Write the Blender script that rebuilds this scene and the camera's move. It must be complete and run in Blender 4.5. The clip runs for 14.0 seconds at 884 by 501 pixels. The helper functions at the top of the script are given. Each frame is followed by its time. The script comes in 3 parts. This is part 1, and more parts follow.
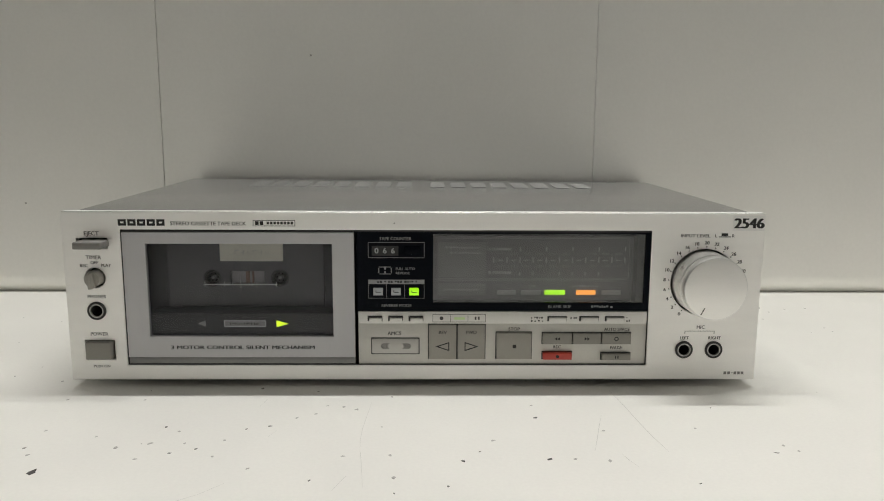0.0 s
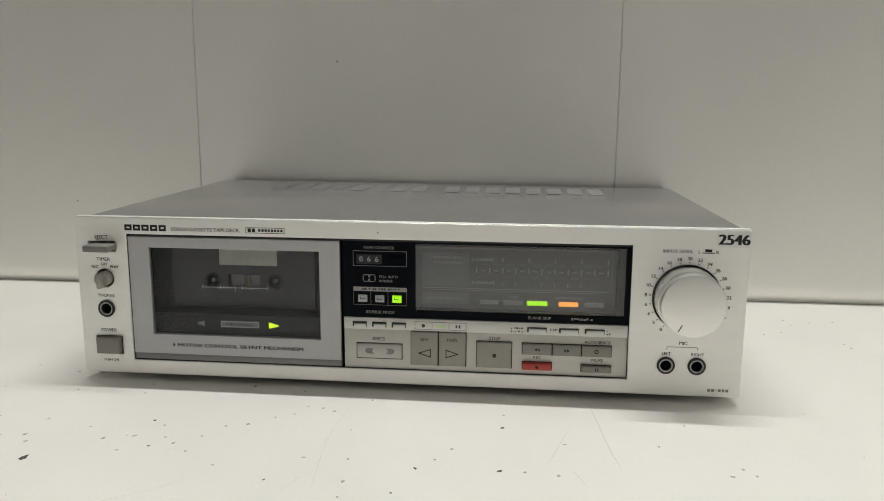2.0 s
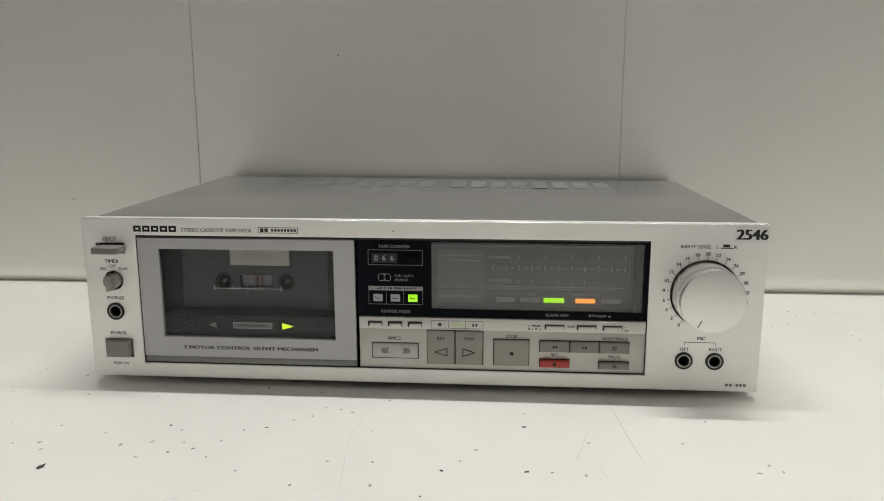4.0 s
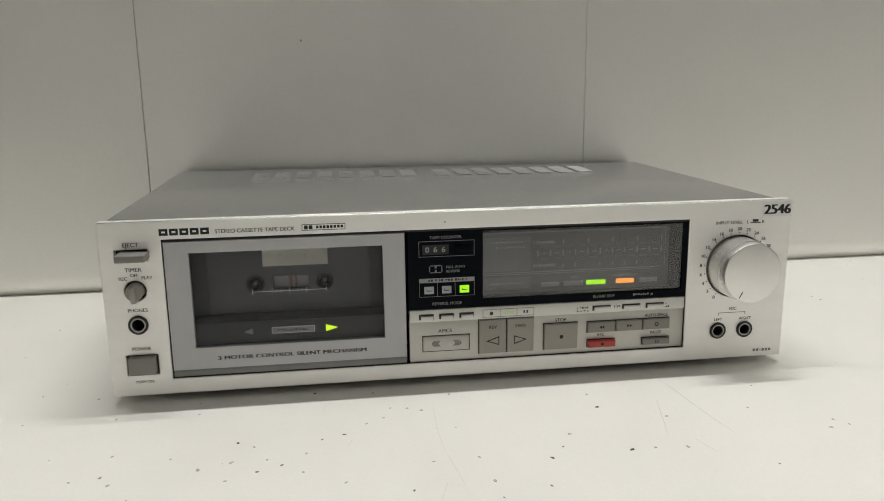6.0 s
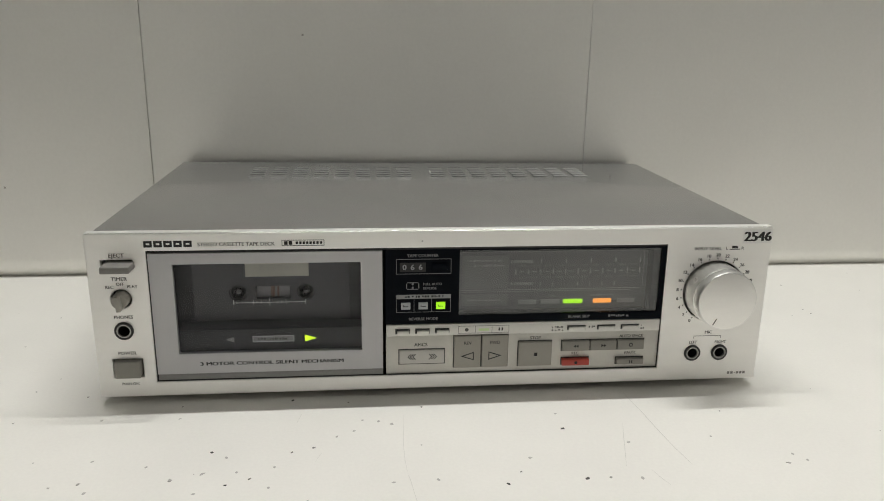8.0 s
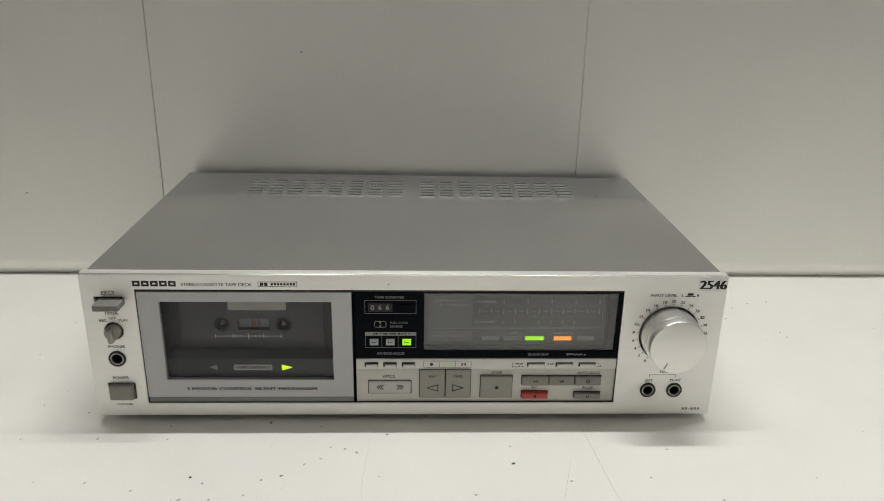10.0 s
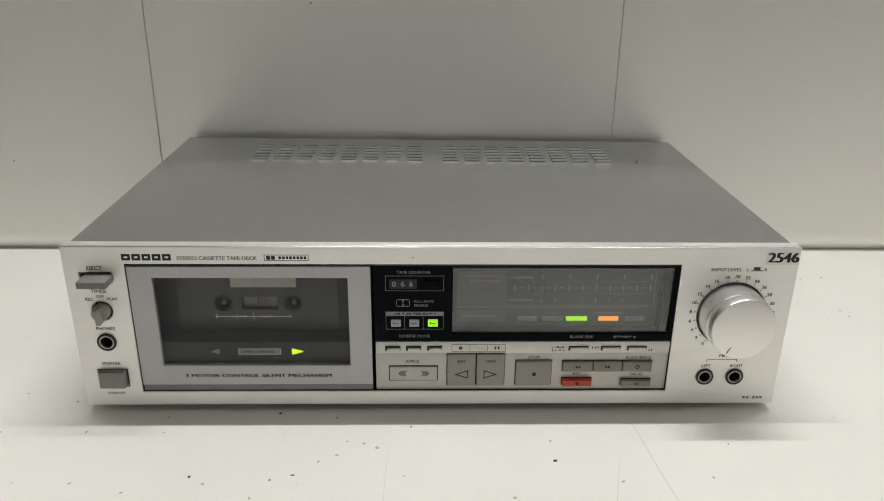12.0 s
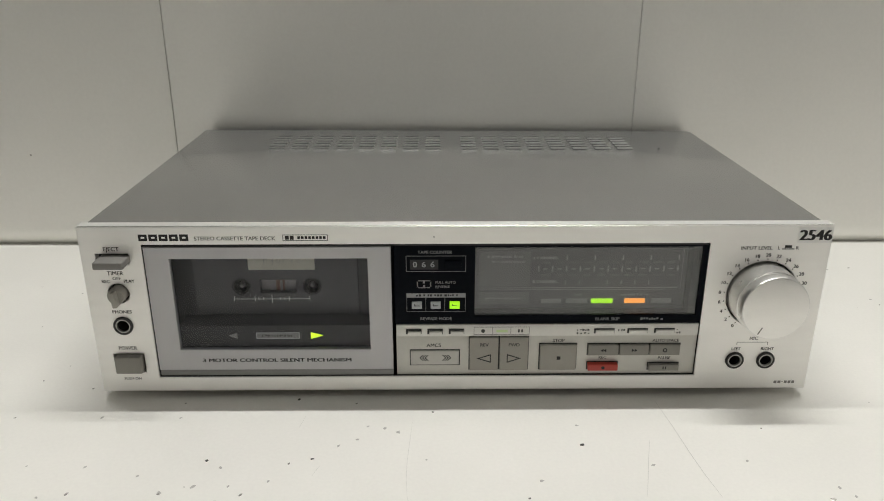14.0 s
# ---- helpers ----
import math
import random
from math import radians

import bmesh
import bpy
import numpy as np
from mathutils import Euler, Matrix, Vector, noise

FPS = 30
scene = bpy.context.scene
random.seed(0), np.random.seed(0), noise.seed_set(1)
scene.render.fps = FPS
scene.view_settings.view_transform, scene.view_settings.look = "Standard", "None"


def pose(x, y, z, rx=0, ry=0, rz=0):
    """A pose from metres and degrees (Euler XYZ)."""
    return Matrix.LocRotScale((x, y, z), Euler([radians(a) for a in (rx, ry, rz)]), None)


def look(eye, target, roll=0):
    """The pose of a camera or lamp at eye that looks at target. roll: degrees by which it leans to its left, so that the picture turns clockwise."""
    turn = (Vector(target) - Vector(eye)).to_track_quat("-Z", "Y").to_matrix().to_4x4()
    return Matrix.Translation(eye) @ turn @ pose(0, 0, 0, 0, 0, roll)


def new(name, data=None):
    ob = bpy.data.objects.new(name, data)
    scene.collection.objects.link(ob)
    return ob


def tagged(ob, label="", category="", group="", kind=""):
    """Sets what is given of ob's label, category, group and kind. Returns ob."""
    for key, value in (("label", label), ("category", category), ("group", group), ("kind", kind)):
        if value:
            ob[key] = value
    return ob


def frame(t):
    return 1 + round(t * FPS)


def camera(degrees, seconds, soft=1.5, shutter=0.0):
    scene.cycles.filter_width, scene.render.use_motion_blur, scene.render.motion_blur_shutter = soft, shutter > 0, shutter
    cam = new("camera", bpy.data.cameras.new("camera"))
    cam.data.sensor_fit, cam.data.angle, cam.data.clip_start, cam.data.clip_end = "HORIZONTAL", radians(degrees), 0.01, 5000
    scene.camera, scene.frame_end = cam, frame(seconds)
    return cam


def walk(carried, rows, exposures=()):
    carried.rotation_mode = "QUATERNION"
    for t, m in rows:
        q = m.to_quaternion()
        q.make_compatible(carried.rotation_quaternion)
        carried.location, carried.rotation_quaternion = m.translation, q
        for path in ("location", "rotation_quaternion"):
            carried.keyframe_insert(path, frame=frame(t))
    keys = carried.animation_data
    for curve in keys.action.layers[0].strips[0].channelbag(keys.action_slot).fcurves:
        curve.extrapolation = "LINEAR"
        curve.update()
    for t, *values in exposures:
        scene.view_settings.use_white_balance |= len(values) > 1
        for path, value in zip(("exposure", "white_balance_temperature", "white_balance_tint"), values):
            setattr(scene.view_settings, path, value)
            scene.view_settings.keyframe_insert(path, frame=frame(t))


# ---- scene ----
LENS = 59.9
PATH = [
    (0.0, 0.0093, -0.4699, 0.1681, -0.88, -9.56, 0.27),
    (0.5, 0.0085, -0.4702, 0.1675, -0.72, -9.42, 0.30),
    (1.0, 0.0145, -0.4707, 0.1694, 0.48, -9.64, 0.28),
    (1.5, 0.0389, -0.4717, 0.1768, 3.03, -10.07, 0.27),
    (2.0, 0.0777, -0.4765, 0.1838, 5.91, -10.44, 0.30),
    (2.5, 0.1074, -0.4830, 0.1876, 8.47, -10.64, 0.31),
    (3.0, 0.1120, -0.4835, 0.1866, 9.95, -10.69, 0.35),
    (3.5, 0.1066, -0.4809, 0.1862, 8.76, -10.83, 0.17),
    (4.0, 0.0558, -0.4727, 0.1884, 4.57, -11.24, -0.14),
    (4.2, 0.0232, -0.4669, 0.1891, 2.63, -11.66, -0.26),
    (5.2, -0.0680, -0.4610, 0.1896, -6.50, -12.20, -0.48),
    (6.3, -0.0880, -0.4600, 0.1900, -9.25, -12.44, -0.48),
    (6.5, -0.0939, -0.4583, 0.1901, -10.20, -12.51, -0.29),
    (7.0, -0.0930, -0.4591, 0.1908, -9.94, -12.86, 0.01),
    (7.5, -0.0853, -0.4584, 0.1932, -8.16, -13.96, 0.33),
    (8.0, -0.0478, -0.4638, 0.2307, -5.81, -15.70, 0.82),
    (8.5, -0.0237, -0.4790, 0.2573, -4.04, -17.13, 1.19),
    (9.0, -0.0111, -0.4785, 0.2787, -3.01, -18.47, 1.22),
    (9.2, -0.0065, -0.4780, 0.2840, -2.81, -18.58, 1.20),
    (10.2, 0.0050, -0.4750, 0.3060, -2.05, -20.60, 1.00),
    (11.3, 0.0070, -0.4570, 0.3025, -1.27, -22.03, 0.78),
    (11.5, 0.0022, -0.4440, 0.2957, -1.55, -22.02, 0.85),
    (12.0, -0.0069, -0.4170, 0.2777, -1.52, -21.83, 0.67),
    (12.5, -0.0106, -0.4099, 0.2623, -1.53, -21.61, 0.32),
    (13.0, -0.0116, -0.4103, 0.2569, -1.20, -21.04, -0.03),
    (13.5, -0.0134, -0.4128, 0.2568, -0.95, -20.89, -0.08),
    (14.0, -0.0122, -0.4154, 0.2543, -0.52, -20.66, -0.01),
]


def aim(x, y, z, yaw, pitch, roll):
    """A camera pose from its eye, heading to the left, rise and lean in degrees."""
    return pose(x, y, z, 0, 0, yaw) @ pose(0, 0, 0, 90 + pitch) @ pose(0, 0, 0, 0, 0, roll)


cam = camera(LENS, 14.0, soft=1.0)
walk(cam, [(t, aim(*row)) for t, *row in PATH], exposures=[(0.0, 0.0), (7.5, 0.0), (8.7, -0.07), (10.2, -0.07), (12.0, -0.02), (14.0, -0.02)])

# ---- light ----
world = bpy.data.worlds.new("room_air")
scene.world = world
world.use_nodes = True
world.node_tree.nodes["Background"].inputs[0].default_value = (0.9, 0.95, 1.0, 1)
world.node_tree.nodes["Background"].inputs[1].default_value = 0.05


def strip_lamp(name, at, target, length, width, watts, colour):
    data = bpy.data.lights.new(name, "AREA")
    data.shape, data.size, data.size_y, data.energy, data.color = "RECTANGLE", length, width, watts, colour
    ob = new(name, data)
    ob.matrix_world = look(at, target)
    return ob


# one long tube over the bench, a little behind the deck's front
strip_lamp("bench_tube", (0.12, 0.238, 1.9), (0.12, 0.238, 0.0), 1.5, 0.026, 27.0, (0.98, 0.985, 0.957))
# unseen fill lamp, added high on the right to brighten the wall and front
strip_lamp("room_fill", (1.3, -0.65, 1.92), (1.2, -0.4, 0.0), 1.1, 0.3, 4.5, (0.98, 0.985, 0.96))


# ---- materials ----
def material(name, base, rough=0.5, metal=0.0, grain=0.0, grain_size=400.0, bump=0.0, stain=0.0, stain_size=12.0, stretch=(1, 1, 1), spec=0.5, uneven=0.08):
    """A surface with fine grain, broad stains and relief; grain and stain are shares of the base colour."""
    m = bpy.data.materials.new(name)
    m.use_nodes = True
    nt = m.node_tree
    b = nt.nodes["Principled BSDF"]
    b.inputs["Roughness"].default_value, b.inputs["Metallic"].default_value = rough, metal
    b.inputs["Specular IOR Level"].default_value = spec
    b.inputs["Base Color"].default_value = (*base, 1)
    tc = nt.nodes.new("ShaderNodeNewGeometry")
    mp = nt.nodes.new("ShaderNodeMapping")
    mp.inputs["Scale"].default_value = stretch
    nt.links.new(tc.outputs["Position"], mp.inputs["Vector"])

    def field(size, detail):
        n = nt.nodes.new("ShaderNodeTexNoise")
        n.inputs["Scale"].default_value, n.inputs["Detail"].default_value = size, detail
        nt.links.new(mp.outputs[0], n.inputs["Vector"])
        return n.outputs["Fac"]

    def spread(source, share):
        n = nt.nodes.new("ShaderNodeMapRange")
        n.inputs["From Min"].default_value, n.inputs["From Max"].default_value = 0.25, 0.75
        n.inputs["To Min"].default_value, n.inputs["To Max"].default_value = 1 - share, 1 + share
        nt.links.new(source, n.inputs["Value"])
        return n.outputs["Result"]

    if grain or stain:
        fine, broad = spread(field(grain_size, 3), grain), spread(field(stain_size, 5), stain)
        mul = nt.nodes.new("ShaderNodeMath")
        mul.operation = "MULTIPLY"
        nt.links.new(fine, mul.inputs[0])
        nt.links.new(broad, mul.inputs[1])
        tint = nt.nodes.new("ShaderNodeVectorMath")
        tint.operation = "SCALE"
        tint.inputs[0].default_value = base
        nt.links.new(mul.outputs[0], tint.inputs["Scale"])
        nt.links.new(tint.outputs[0], b.inputs["Base Color"])
        wear = nt.nodes.new("ShaderNodeMapRange")
        wear.inputs["To Min"].default_value, wear.inputs["To Max"].default_value = max(rough - uneven, 0.02), rough + uneven
        nt.links.new(field(stain_size * 2.3, 4), wear.inputs["Value"])
        nt.links.new(wear.outputs[0], b.inputs["Roughness"])
    if bump:
        bp = nt.nodes.new("ShaderNodeBump")
        bp.inputs["Strength"].default_value, bp.inputs["Distance"].default_value = bump, 0.0003
        nt.links.new(field(grain_size * 0.7, 4), bp.inputs["Height"])
        nt.links.new(bp.outputs[0], b.inputs["Normal"])
    return m


def glowing(name, colour, strength):
    m = bpy.data.materials.new(name)
    m.use_nodes = True
    b = m.node_tree.nodes["Principled BSDF"]
    b.inputs["Base Color"].default_value = (*[0.5 * c for c in colour], 1)
    b.inputs["Roughness"].default_value = 0.3
    b.inputs["Emission Color"].default_value = (*colour, 1)
    b.inputs["Emission Strength"].default_value = strength
    return m


def tinted_pane(name, tint, rough=0.03, ior=1.5):
    """Thin smoked acrylic: light passes straight through, dimmed, and the front face shines by Fresnel."""
    m = bpy.data.materials.new(name)
    m.use_nodes = True
    nt = m.node_tree
    nt.nodes.remove(nt.nodes["Principled BSDF"])
    clear, shine, mix, fres = (nt.nodes.new(k) for k in ("ShaderNodeBsdfTransparent", "ShaderNodeBsdfGlossy", "ShaderNodeMixShader", "ShaderNodeFresnel"))
    clear.inputs[0].default_value = (*tint, 1)
    shine.inputs["Roughness"].default_value = rough
    fres.inputs["IOR"].default_value = ior
    nt.links.new(fres.outputs[0], mix.inputs[0])
    nt.links.new(clear.outputs[0], mix.inputs[1])
    nt.links.new(shine.outputs[0], mix.inputs[2])
    nt.links.new(mix.outputs[0], nt.nodes["Material Output"].inputs["Surface"])
    return m


M_WALL = material("wall_lacquer", (0.87, 0.858, 0.82), 0.42, 0.30, 0.015, 300, 0.02, 0.03, 5)
M_ROOM = material("room_paint", (0.50, 0.492, 0.47), 0.8, 0, 0.02, 60, 0.05, 0.04, 2)
M_FLOOR = material("floor_vinyl", (0.22, 0.21, 0.20), 0.5, 0, 0.08, 60, 0.05, 0.12, 2)
M_TABLE = material("bench_laminate", (0.85, 0.83, 0.78), 0.38, 0, 0.02, 500, 0.03, 0.035, 9)
M_SCORE = material("scored_line", (0.66, 0.644, 0.602), 0.6)
M_CHIP = material("chipped_core", (0.06, 0.055, 0.05), 0.8)
M_SMUDGE = material("worn_smudge", (0.46, 0.443, 0.41), 0.7)
M_LEVER = material("lever_grey", (0.21, 0.20, 0.187), 0.5, 0.1, 0.02, 900, 0.03, 0.02, 60)
M_SPECK = material("worn_speck", (0.17, 0.16, 0.148), 0.75)
M_GAP = material("joint_shadow", (0.10, 0.10, 0.095), 0.8)
M_ALU = material("satin_aluminium", (0.93, 0.915, 0.888), 0.55, 0.72, 0.02, 900, 0.05, 0.02, 25, (1, 1, 6))
M_ALU_EDGE = material("glint_aluminium", (0.88, 0.87, 0.85), 0.22, 0.95, 0.01, 900, 0.0, 0.01, 30)
M_KNOB = material("turned_aluminium", (0.80, 0.79, 0.77), 0.30, 0.9, 0.015, 1200, 0.03, 0.02, 40)
M_DOOR = material("door_grey_aluminium", (0.50, 0.494, 0.505), 0.52, 0.5, 0.02, 900, 0.04, 0.02, 25, (6, 1, 1))
M_LIP = material("door_lip_grey", (0.22, 0.217, 0.213), 0.45, 0.4, 0.02, 800, 0.03, 0.03, 30)
M_COVER = material("grey_metallic_paint", (0.43, 0.425, 0.41), 0.23, 0.74, 0.03, 1600, 0.0, 0.02, 14, uneven=0.015)
M_PRESSED = material("pressed_metallic_paint", (0.43, 0.425, 0.41), 0.31, 0.74, 0.03, 1600, 0.0, 0.02, 14, uneven=0.015)
M_BLACK = material("black_acrylic", (0.0042, 0.0055, 0.0085), 0.10, 0, 0.1, 400, 0, 0.1, 30, spec=0.035)
M_DARK = material("black_plastic", (0.014, 0.013, 0.013), 0.45, 0, 0.1, 500, 0.05, 0.1, 30)
M_BAY = material("bay_plastic", (0.014, 0.0135, 0.015), 0.6, 0, 0.1, 400, 0.05, 0.15, 40)
M_HOLDER = material("holder_plastic", (0.034, 0.0335, 0.039), 0.5, 0, 0.1, 400, 0.05, 0.15, 40)
M_SHELL = material("cassette_shell", (0.062, 0.061, 0.067), 0.4, 0, 0.05, 500, 0.02, 0.08, 40)
M_LABEL = material("paper_label", (0.70, 0.68, 0.585), 0.8, 0, 0.03, 700, 0.03, 0.05, 60)
M_GREY = material("grey_print", (0.30, 0.30, 0.30), 0.6)
M_PALE = material("pale_print", (0.62, 0.63, 0.64), 0.6)
M_INK = material("black_ink", (0.012, 0.011, 0.011), 0.6)
M_FAINT = material("grey_ink", (0.045, 0.043, 0.04), 0.6)
M_BUTTON = material("button_grey", (0.345, 0.327, 0.29), 0.48, 0.1, 0.02, 900, 0.03, 0.02, 60)
M_CREAM = material("button_silver", (0.61, 0.595, 0.553), 0.5, 0.45, 0.02, 900, 0.03, 0.02, 60)
M_NARROW = material("narrow_key_grey", (0.27, 0.256, 0.228), 0.48, 0.1, 0.02, 900, 0.03, 0.02, 60)
M_ROCKER = material("rocker_silver", (0.49, 0.477, 0.45), 0.38, 0.5, 0.02, 900, 0.03, 0.02, 60)
M_STRIP = material("strip_silver", (0.66, 0.648, 0.615), 0.48, 0.45, 0.02, 900, 0.03, 0.02, 60)
M_RED = material("record_red", (0.50, 0.055, 0.035), 0.4, 0, 0.03, 500, 0.02, 0.03, 60)
M_BOARD = material("display_board", (0.42, 0.42, 0.415), 0.55, 0, 0.03, 300, 0.0, 0.06, 40)
M_BOARD2 = material("display_block", (0.55, 0.55, 0.54), 0.55, 0, 0.03, 300, 0.0, 0.06, 40)
M_SEGMENT = material("unlit_segment", (0.92, 0.92, 0.91), 0.5)
M_WINDOW = tinted_pane("smoked_window", (0.96, 0.96, 0.975), 0.0, 1.30)
M_SMOKE = tinted_pane("smoked_display", (0.84, 0.84, 0.85), 0.0, 1.68)
M_GREEN = glowing("green_lamp", (0.36, 0.83, 0.005), 1.5)
M_MODE = glowing("mode_lamp_green", (0.36, 0.83, 0.01), 0.9)
M_PLAY = material("pale_green_legend", (0.55, 0.70, 0.36), 0.5)
M_ARROW = glowing("yellow_green_lamp", (0.58, 0.87, 0.01), 1.2)
M_ORANGE = glowing("orange_lamp", (1.0, 0.36, 0.05), 1.5)
M_LEGEND = material("bezel_print", (0.22, 0.222, 0.226), 0.6)
M_DIGIT = material("drum_digit", (0.30, 0.305, 0.31), 0.6)
M_LENS = material("unlit_lamp_lens", (0.42, 0.44, 0.46), 0.4, 0, 0.03, 500, 0, 0.05, 200)
M_STRIPE = material("grey_strip", (0.30, 0.305, 0.31), 0.6, 0, 0.03, 500, 0, 0.05, 200)
M_MARK = material("pale_mark", (0.24, 0.23, 0.22), 0.6)
M_PRINT = material("thin_grey_print", (0.15, 0.145, 0.135), 0.6)
M_STEEL = material("nickel_plate", (0.42, 0.41, 0.395), 0.38, 1.0, 0.02, 800, 0, 0.02, 60)
M_PENCIL = material("faded_pencil", (0.50, 0.49, 0.46), 0.8)
M_TAPEWIN = material("tape_window_grey", (0.27, 0.255, 0.26), 0.3, 0, 0.05, 400, 0, 0.15, 120)
M_TAPE = material("brown_tape", (0.20, 0.115, 0.095), 0.45, 0, 0.08, 900, 0, 0.1, 200)
M_RUBBER = material("rubber", (0.02, 0.02, 0.02), 0.8)
M_STICKER = material("sticker_film", (0.84, 0.832, 0.812), 0.45, 0.3, 0.01, 500, 0, 0.015, 60)


# ---- mesh helpers, in millimetres: x to the right, y away from the front panel, z up from the bench ----
def thing(name, label, category, at=(0, 0, 0), group="", kind=""):
    ob = new(name)
    ob.location = at
    ob.empty_display_size = 0.02
    return tagged(ob, label, category, group, kind)


def part(name, bm, mat, parent=None, label=""):
    """Links a bmesh or mesh as one object, in metres, under its parent."""
    if isinstance(bm, bmesh.types.BMesh):
        me = bpy.data.meshes.new(name)
        bm.to_mesh(me)
        bm.free()
    else:
        me = bm
    me.materials.clear()
    me.materials.append(mat)
    ob = new(name, me)
    if parent is not None:
        ob.parent = parent
        at, up = Vector((0, 0, 0)), parent
        while up is not None:
            at += up.location
            up = up.parent
        ob.location = -at
    return tagged(ob, label)


def smooth(bm, angle=40):
    for f in bm.faces:
        f.smooth = True
    for e in bm.edges:
        e.smooth = len(e.link_faces) == 2 and e.calc_face_angle(0) < radians(angle)
    return bm


def box(x0, x1, y0, y1, z0, z1, bevel=0.0, seg=2):
    bm = bmesh.new()
    bmesh.ops.create_cube(bm, size=1)
    for v in bm.verts:
        v.co = Vector(((x0 + x1) / 2 + v.co.x * (x1 - x0), (y0 + y1) / 2 + v.co.y * (y1 - y0), (z0 + z1) / 2 + v.co.z * (z1 - z0))) / 1000
    if bevel:
        bmesh.ops.bevel(bm, geom=list(bm.edges), offset=bevel / 1000, segments=seg, profile=0.5, affect="EDGES")
        smooth(bm)
    return bm


def join(*parts):
    out = bmesh.new()
    for bm in parts:
        me = bpy.data.meshes.new("joined")
        bm.to_mesh(me)
        bm.free()
        out.from_mesh(me)
        bpy.data.meshes.remove(me)
    return out


def lathe(cx, cz, profile, seg=48):
    """A turned form whose axis runs along y; profile is rows of (radius, y)."""
    bm = bmesh.new()
    rings = []
    for r, y in profile:
        if r == 0:
            rings.append([bm.verts.new((cx / 1000, y / 1000, cz / 1000))])
        else:
            rings.append([bm.verts.new(((cx + r * math.cos(2 * math.pi * k / seg)) / 1000, y / 1000, (cz + r * math.sin(2 * math.pi * k / seg)) / 1000)) for k in range(seg)])
    for a, b in zip(rings, rings[1:]):
        for k in range(seg):
            j = (k + 1) % seg
            ring = [a[k % len(a)], a[j % len(a)], b[j % len(b)], b[k % len(b)]]
            flat = [v for n, v in enumerate(ring) if v not in ring[:n]]
            if len(flat) > 2:
                bm.faces.new(flat)
    bmesh.ops.recalc_face_normals(bm, faces=bm.faces)
    return smooth(bm, 35)


def rect(x0, x1, z0, z1):
    return [(x0, z0), (x1, z0), (x1, z1), (x0, z1)]


def circle(cx, cz, r, n=40):
    return [(cx + r * math.cos(2 * math.pi * k / n), cz + r * math.sin(2 * math.pi * k / n)) for k in range(n)]


STAND = Matrix.Rotation(radians(90), 4, "X")


def from_curve(data, m):
    ob = bpy.data.objects.new("outline", data)
    scene.collection.objects.link(ob)
    bpy.context.view_layer.update()
    me = bpy.data.meshes.new_from_object(ob.evaluated_get(bpy.context.evaluated_depsgraph_get()))
    bpy.data.objects.remove(ob)
    bpy.data.curves.remove(data)
    me.transform(m)
    return me


def plate(loops, y0, y1, bevel=0.0):
    """An upright plate from outlines in x and z (holes are outlines within), from y0 at its front to y1."""
    cu = bpy.data.curves.new("outline", "CURVE")
    cu.dimensions, cu.fill_mode = "2D", "BOTH"
    cu.extrude, cu.bevel_depth, cu.bevel_resolution = (y1 - y0) / 2000 - bevel / 1000, bevel / 1000, 2
    cu.offset = -bevel / 1000
    for loop in loops:
        sp = cu.splines.new("POLY")
        sp.points.add(len(loop) - 1)
        for p, (x, z) in zip(sp.points, loop):
            p.co = (x / 1000, z / 1000, 0, 1)
        sp.use_cyclic_u = True
    return from_curve(cu, Matrix.Translation((0, (y0 + y1) / 2000, 0)) @ STAND)


def print_text(words, x, z, size, y, mat, parent, align="CENTER", stretch=1.0, slant=0.0, name="lettering", heavy=0.03):
    """Printed words whose middle height is z; size is the height of capitals."""
    cu = bpy.data.curves.new("words", "FONT")
    cu.body, cu.size, cu.align_x, cu.align_y = words, size / 0.69 / 1000, align, "BOTTOM_BASELINE"
    cu.extrude, cu.shear, cu.resolution_u = 0.00002, slant, 4
    m = Matrix.Translation((x / 1000, (y - 0.03) / 1000, (z - size / 2) / 1000)) @ STAND @ Matrix.Diagonal((stretch, 1, 1, 1))
    me, bm = from_curve(cu, m), bmesh.new()
    for k in range(3):
        me.transform(Matrix.Translation(((-heavy, heavy, heavy)[k] * size / 1000, -0.000012, 0)))
        bm.from_mesh(me)
    bpy.data.meshes.remove(me)
    return part(name, bm, mat, parent)


def bars(rects, y, thick=0.04):
    """Thin printed bars on a face at y."""
    return join(*[box(x0, x1, y - thick, y + 0.01, z0, z1) for x0, x1, z0, z1 in rects])


def outline(x0, x1, z0, z1, w):
    return [(x0, x1, z0, z0 + w), (x0, x1, z1 - w, z1), (x0, x0 + w, z0 + w, z1 - w), (x1 - w, x1, z0 + w, z1 - w)]


def wording(x0, x1, z0, z1, rng, glyph=1.0):
    """Bars that stand for writing too small to read."""
    out, x = [], x0
    while x < x1 - glyph * 0.4:
        w = min(glyph * rng.uniform(0.5, 1.0), x1 - x)
        out.append((x, x + w, z0 + (z1 - z0) * rng.choice((0, 0, 0.25)), z1 - (z1 - z0) * rng.choice((0, 0, 0.3))))
        x += w + glyph * rng.choice((0.3, 0.3, 0.9))
    return out


# ---- room ----
WALL_Y, BENCH_FRONT = 277.0, -900.0


def slab(name, x0, x1, y0, y1, z0, z1, mat, label, category):
    return tagged(part(name, box(x0, x1, y0, y1, z0, z1), mat), label, category, "", "structure")


